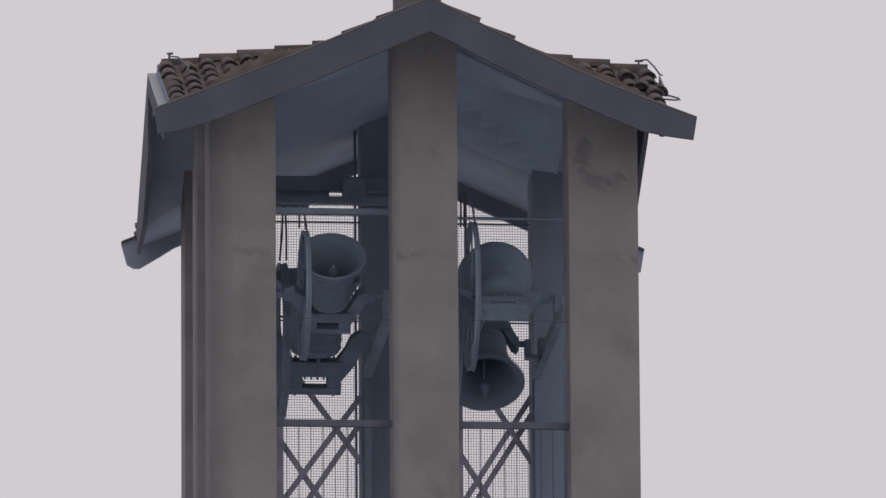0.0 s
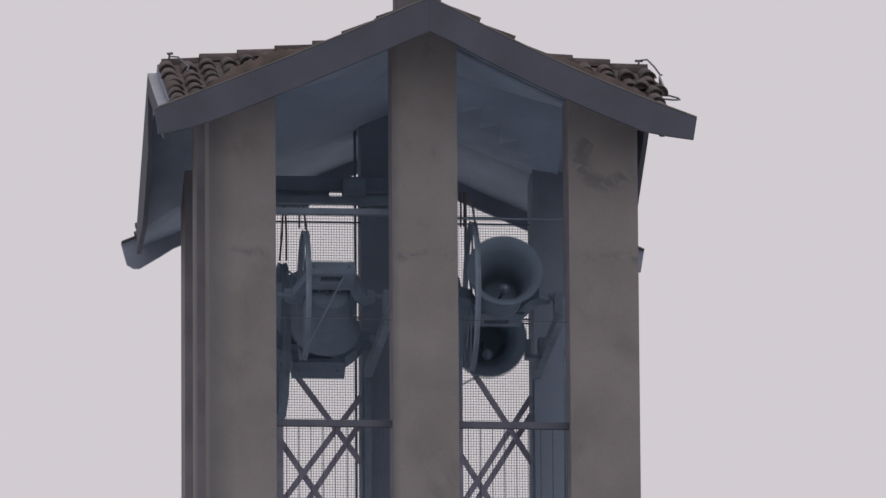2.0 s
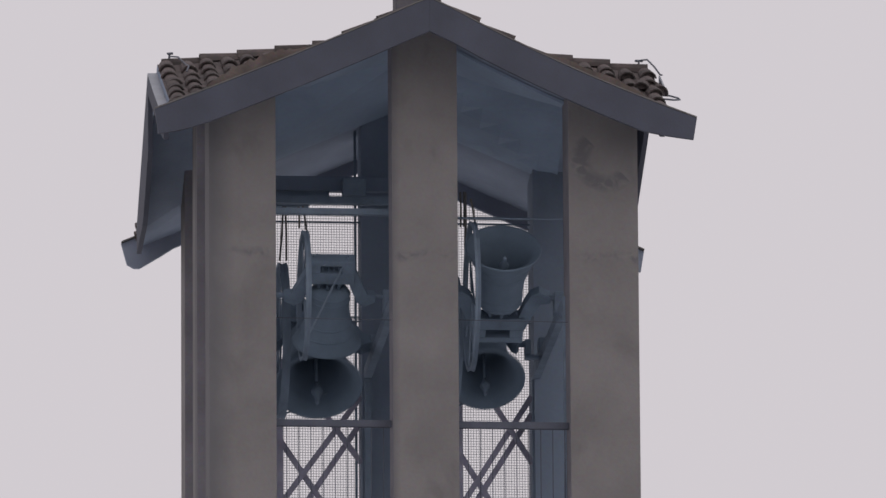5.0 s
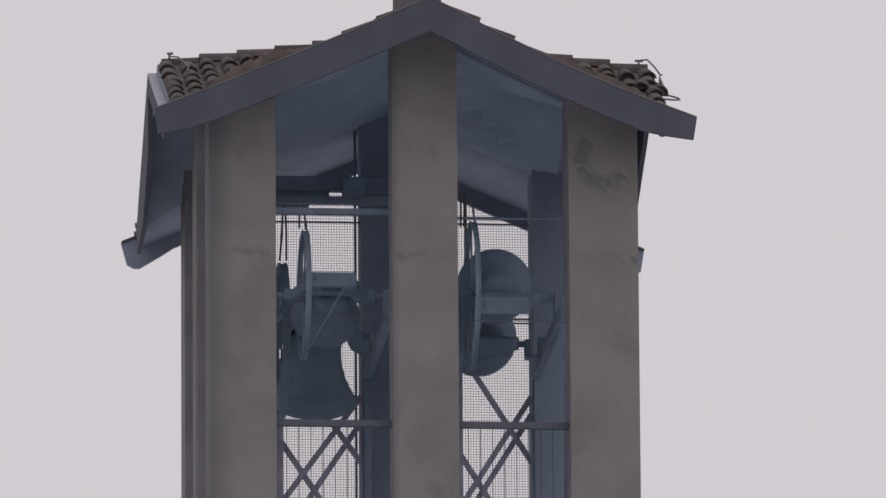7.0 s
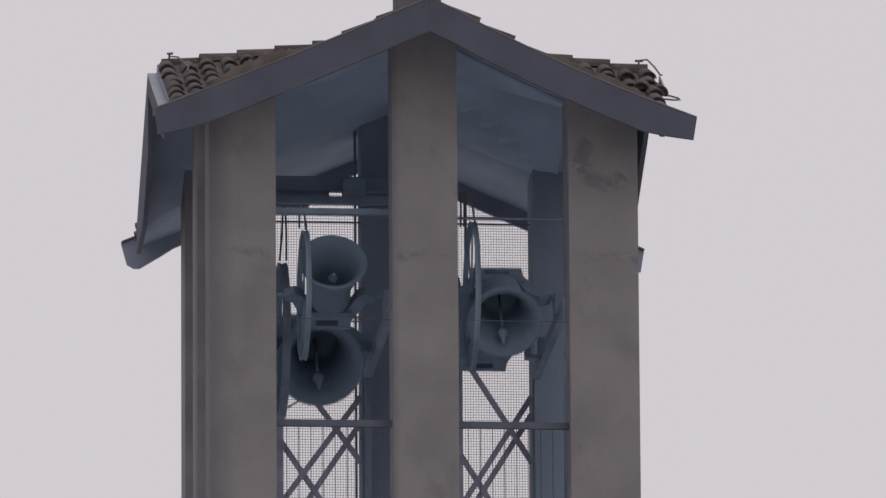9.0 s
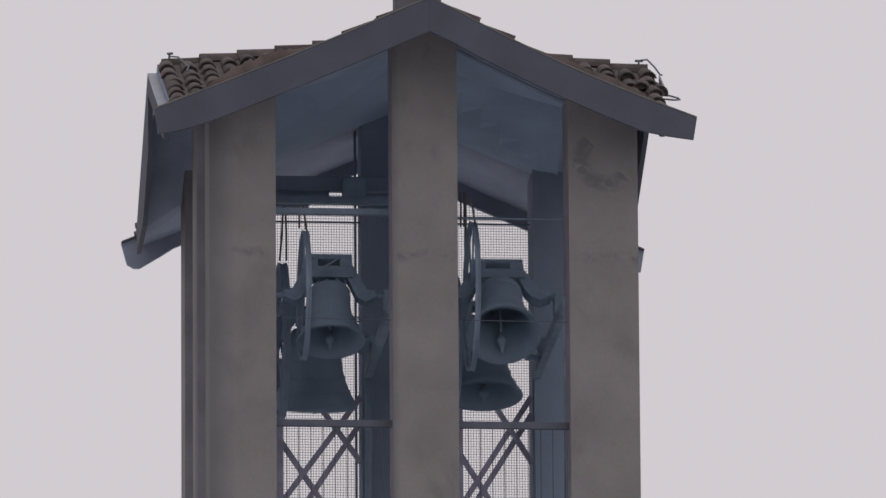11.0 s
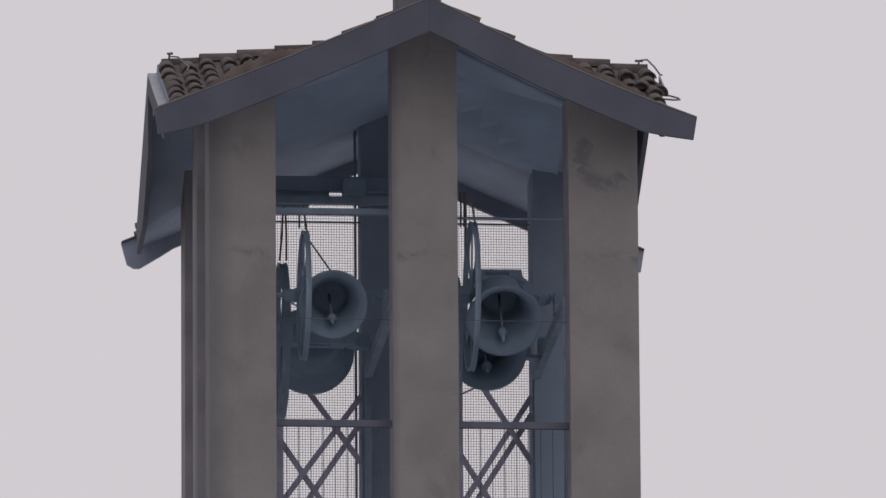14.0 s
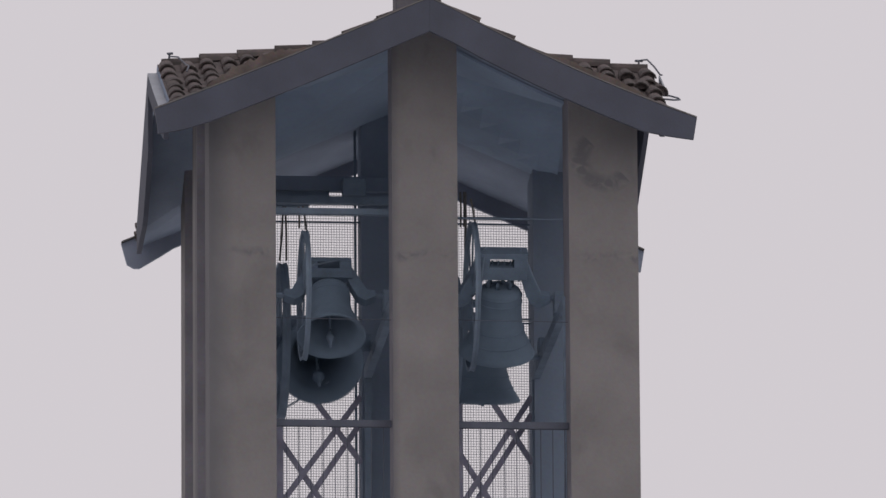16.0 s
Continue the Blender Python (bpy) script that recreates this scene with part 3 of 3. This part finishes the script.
COVER = tile_mesh("cover_tile", 0.44, 0.072, 0.088)
RIDGE = tile_mesh("ridge_tile", 0.44, 0.105, 0.125)
rng = random.Random(5)
rest = []


def lay(mesh, name, m, own):
    if own:
        ob = new(name, mesh)
        ob.parent = roof
        ob.matrix_basis = m
    else:
        rest.append(m)


def frame_at(p, down, out):
    """A pose at p whose y axis runs down the slope and whose z axis points out of it."""
    down = Vector(down).normalized()
    out = (Vector(out) - down * Vector(out).dot(down)).normalized()
    xa = down.cross(out)
    return Matrix.Translation(p) @ Matrix((xa, down, out)).transposed().to_4x4()


# side: unit vector along the ridge, and the two slopes on either side of it
for rx, ry, rim, half in ((0, -1, HY, HX), (-1, 0, HX, HY), (1, 0, HX, HY), (0, 1, HY, HX)):
    for sg in (-1, 1):
        dx, dy = (sg, 0) if rx == 0 else (0, sg)
        down = (dx, dy, -PITCH)
        out = Vector((dx * PITCH, dy * PITCH, 1))
        seen = (rx, ry) == (0, -1) or (rx != 0 and sg == -1)
        cols = int(rim / 0.205)
        for c in range(cols):
            u = rim - 0.09 - c * 0.205
            if u < 0.2:
                continue
            reach = min(u, half) + 0.05
            s = reach - 0.42
            while s > -0.16:
                s0 = max(s, 0.0)
                x, y = rx * u + dx * s0, ry * u + dy * s0
                if x < -2.3 and y > 1.9:        # broken away at the rear corner
                    s -= 0.345
                    continue
                lift = -0.032 + rng.uniform(-0.006, 0.01)
                z = roof_z(x, y) + lift
                m = frame_at((x, y, z), Vector(down) + Vector((0, 0, 0.03)), out) @ pose(0, 0, 0, rng.uniform(-1, 1), rng.uniform(-3, 3), rng.uniform(-2.5, 2.5))
                lay(COVER, "roof_tile", m, seen)
                s -= 0.345
    # ridge tiles, each lapping the one below it
    u = rim - 0.49
    while u > 0.15:
        p = (rx * u, ry * u, ZC - RISE * u - 0.030 + (0.032 - 0.033 * u if rx else 0.0))
        m = frame_at(p, (rx, ry, -RISE + 0.025), (0, 0, 1)) @ pose(0, 0, 0, rng.uniform(-1, 1), rng.uniform(-3, 3), rng.uniform(-2, 2))
        lay(RIDGE, "ridge_tile", m, True)
        u -= 0.385

# loose tiles, wire clips and conductor wire at the ridge ends
for x, y, dz, d, o in ((2.45, -0.10, -0.05, (0.10, -1, -0.50), (0.25, 0, 1)), (2.47, -0.40, -0.02, (0.16, -1, -0.44), (0.5, 0, 1)), (2.40, -0.52, 0.03, (-0.2, -1, -0.42), (0, 0, 1))):
    lay(COVER, "loose_tile", frame_at((x, y, roof_z(x, y) - 0.03 + dz), d, o), True)


def wire(pts, r=0.009):
    bm = bmesh.new()
    tube(bm, pts, r, 6)
    thing("conductor_wire", bm, GALV, UP, "thin bent lightning conductor wire on the roof tiles", "wire", "conductor wires")


ZR = ZC - 0.345
wire([(-2.41, 0, ZR + 0.15), (-2.405, 0, ZR + 0.195), (-2.43, -0.01, ZR + 0.20), (-2.37, -0.01, ZR + 0.205)], 0.013)
wire([(-2.40, -0.02, ZR + 0.17), (-2.33, -0.20, ZR + 0.12), (-2.27, -0.42, ZR - 0.01), (-2.25, -0.62, ZR - 0.08), (-2.28, -0.76, ZR - 0.17)])
wire([(2.40, 0, ZR + 0.15), (2.40, 0, ZR + 0.205), (2.36, 0, ZR + 0.20), (2.44, 0, ZR + 0.20)], 0.013)
wire([(2.42, -0.01, ZR + 0.205), (2.48, -0.06, ZR + 0.20), (2.545, -0.15, ZR + 0.10), (2.59, -0.24, ZR + 0.0), (2.60, -0.34, ZR - 0.03)])
wire([(2.54, -0.60, ZR - 0.31), (2.64, -0.62, ZR - 0.315), (2.73, -0.64, ZR - 0.345), (2.745, -0.68, ZR - 0.37), (2.69, -0.70, ZR - 0.38), (2.54, -0.68, ZR - 0.365)], 0.010)
bm = bmesh.new()
prism(bm, [(-0.66, 1.69), (-0.16, 1.90), (-0.16, 2.02), (-0.66, 1.77)], 2.585, 2.60, "x")
part("flashing_patch", bm, ZINC, roof, "bent grey metal sheet at the gable edge")

verts, faces = [], []
base_v = [v.co.copy() for v in COVER.vertices]
base_f = [tuple(p.vertices) for p in COVER.polygons]
for m in rest:
    o = len(verts)
    verts += [tuple(m @ v) for v in base_v]
    faces += [tuple(i + o for i in f) for f in base_f]
me = bpy.data.meshes.new("far_tiles")
me.from_pydata(verts, [], faces)
me.materials.append(TILE)
far = new("far_tiles", me)
far.parent = roof
tagged(far, "clay tiles on the slopes turned away", kind="stuff")


# ---- what moves: the four bells swing like heavy pendulums ----
def swing(t, beats):
    """The angle at t, in degrees, plus with the mouth to the front: beats are the moments at which the bell hangs straight, each with the height of the swing that follows."""
    for (t0, amp), (t1, _) in zip(beats, beats[1:]):
        if t0 <= t <= t1:
            return amp * math.sin(math.pi * (t - t0) / (t1 - t0))
    return 0.0


BEATS = {
    "AL": [(-0.70, 126), (0.77, -124), (2.25, 127), (3.68, -124), (5.17, 127), (6.66, -123), (8.155, 121), (9.60, -102), (10.93, 95), (12.16, -71), (13.35, 68), (14.58, -54), (15.82, 58), (17.0, -50)],
    "AR": [(-0.95, -123), (0.79, 131), (2.49, -123), (4.18, 131), (5.90, -123), (7.65, 126), (9.21, -106), (10.80, 92), (12.25, -74), (13.63, 74), (15.06, -50), (16.35, 50), (17.6, -40)],
    "BL": [(-1.05, 154), (0.985, -136), (3.05, 156), (5.15, -136), (7.19, 155), (9.245, -128), (11.095, 114), (12.96, -100), (14.67, 101), (16.33, -90), (18.0, 80)],
    "BR": [(-1.46, 132), (0.13, -123), (1.66, 133), (3.27, -122), (4.85, 133), (6.45, -122), (8.04, 124), (9.465, -112), (10.96, 105), (12.26, -78), (13.56, 81), (14.94, -70), (16.10, 70), (17.3, -60)],
}


def motions():
    for key, (ob, clap, hang) in BELLS.items():
        spot = ob.matrix_world.translation.copy()
        rows, knocks = [], []
        for i in range(161):
            t = i / 10
            a = swing(t, BEATS[key])
            rows.append((t, Matrix.Translation(spot) @ pose(0, 0, 0, -a, 0, 0)))
            knocks.append((t, pose(0, 0, hang, 17 * max(-1, min(1, a / 40)), 0, 0)))
        walk(ob, rows)
        walk(clap, knocks)


motions()
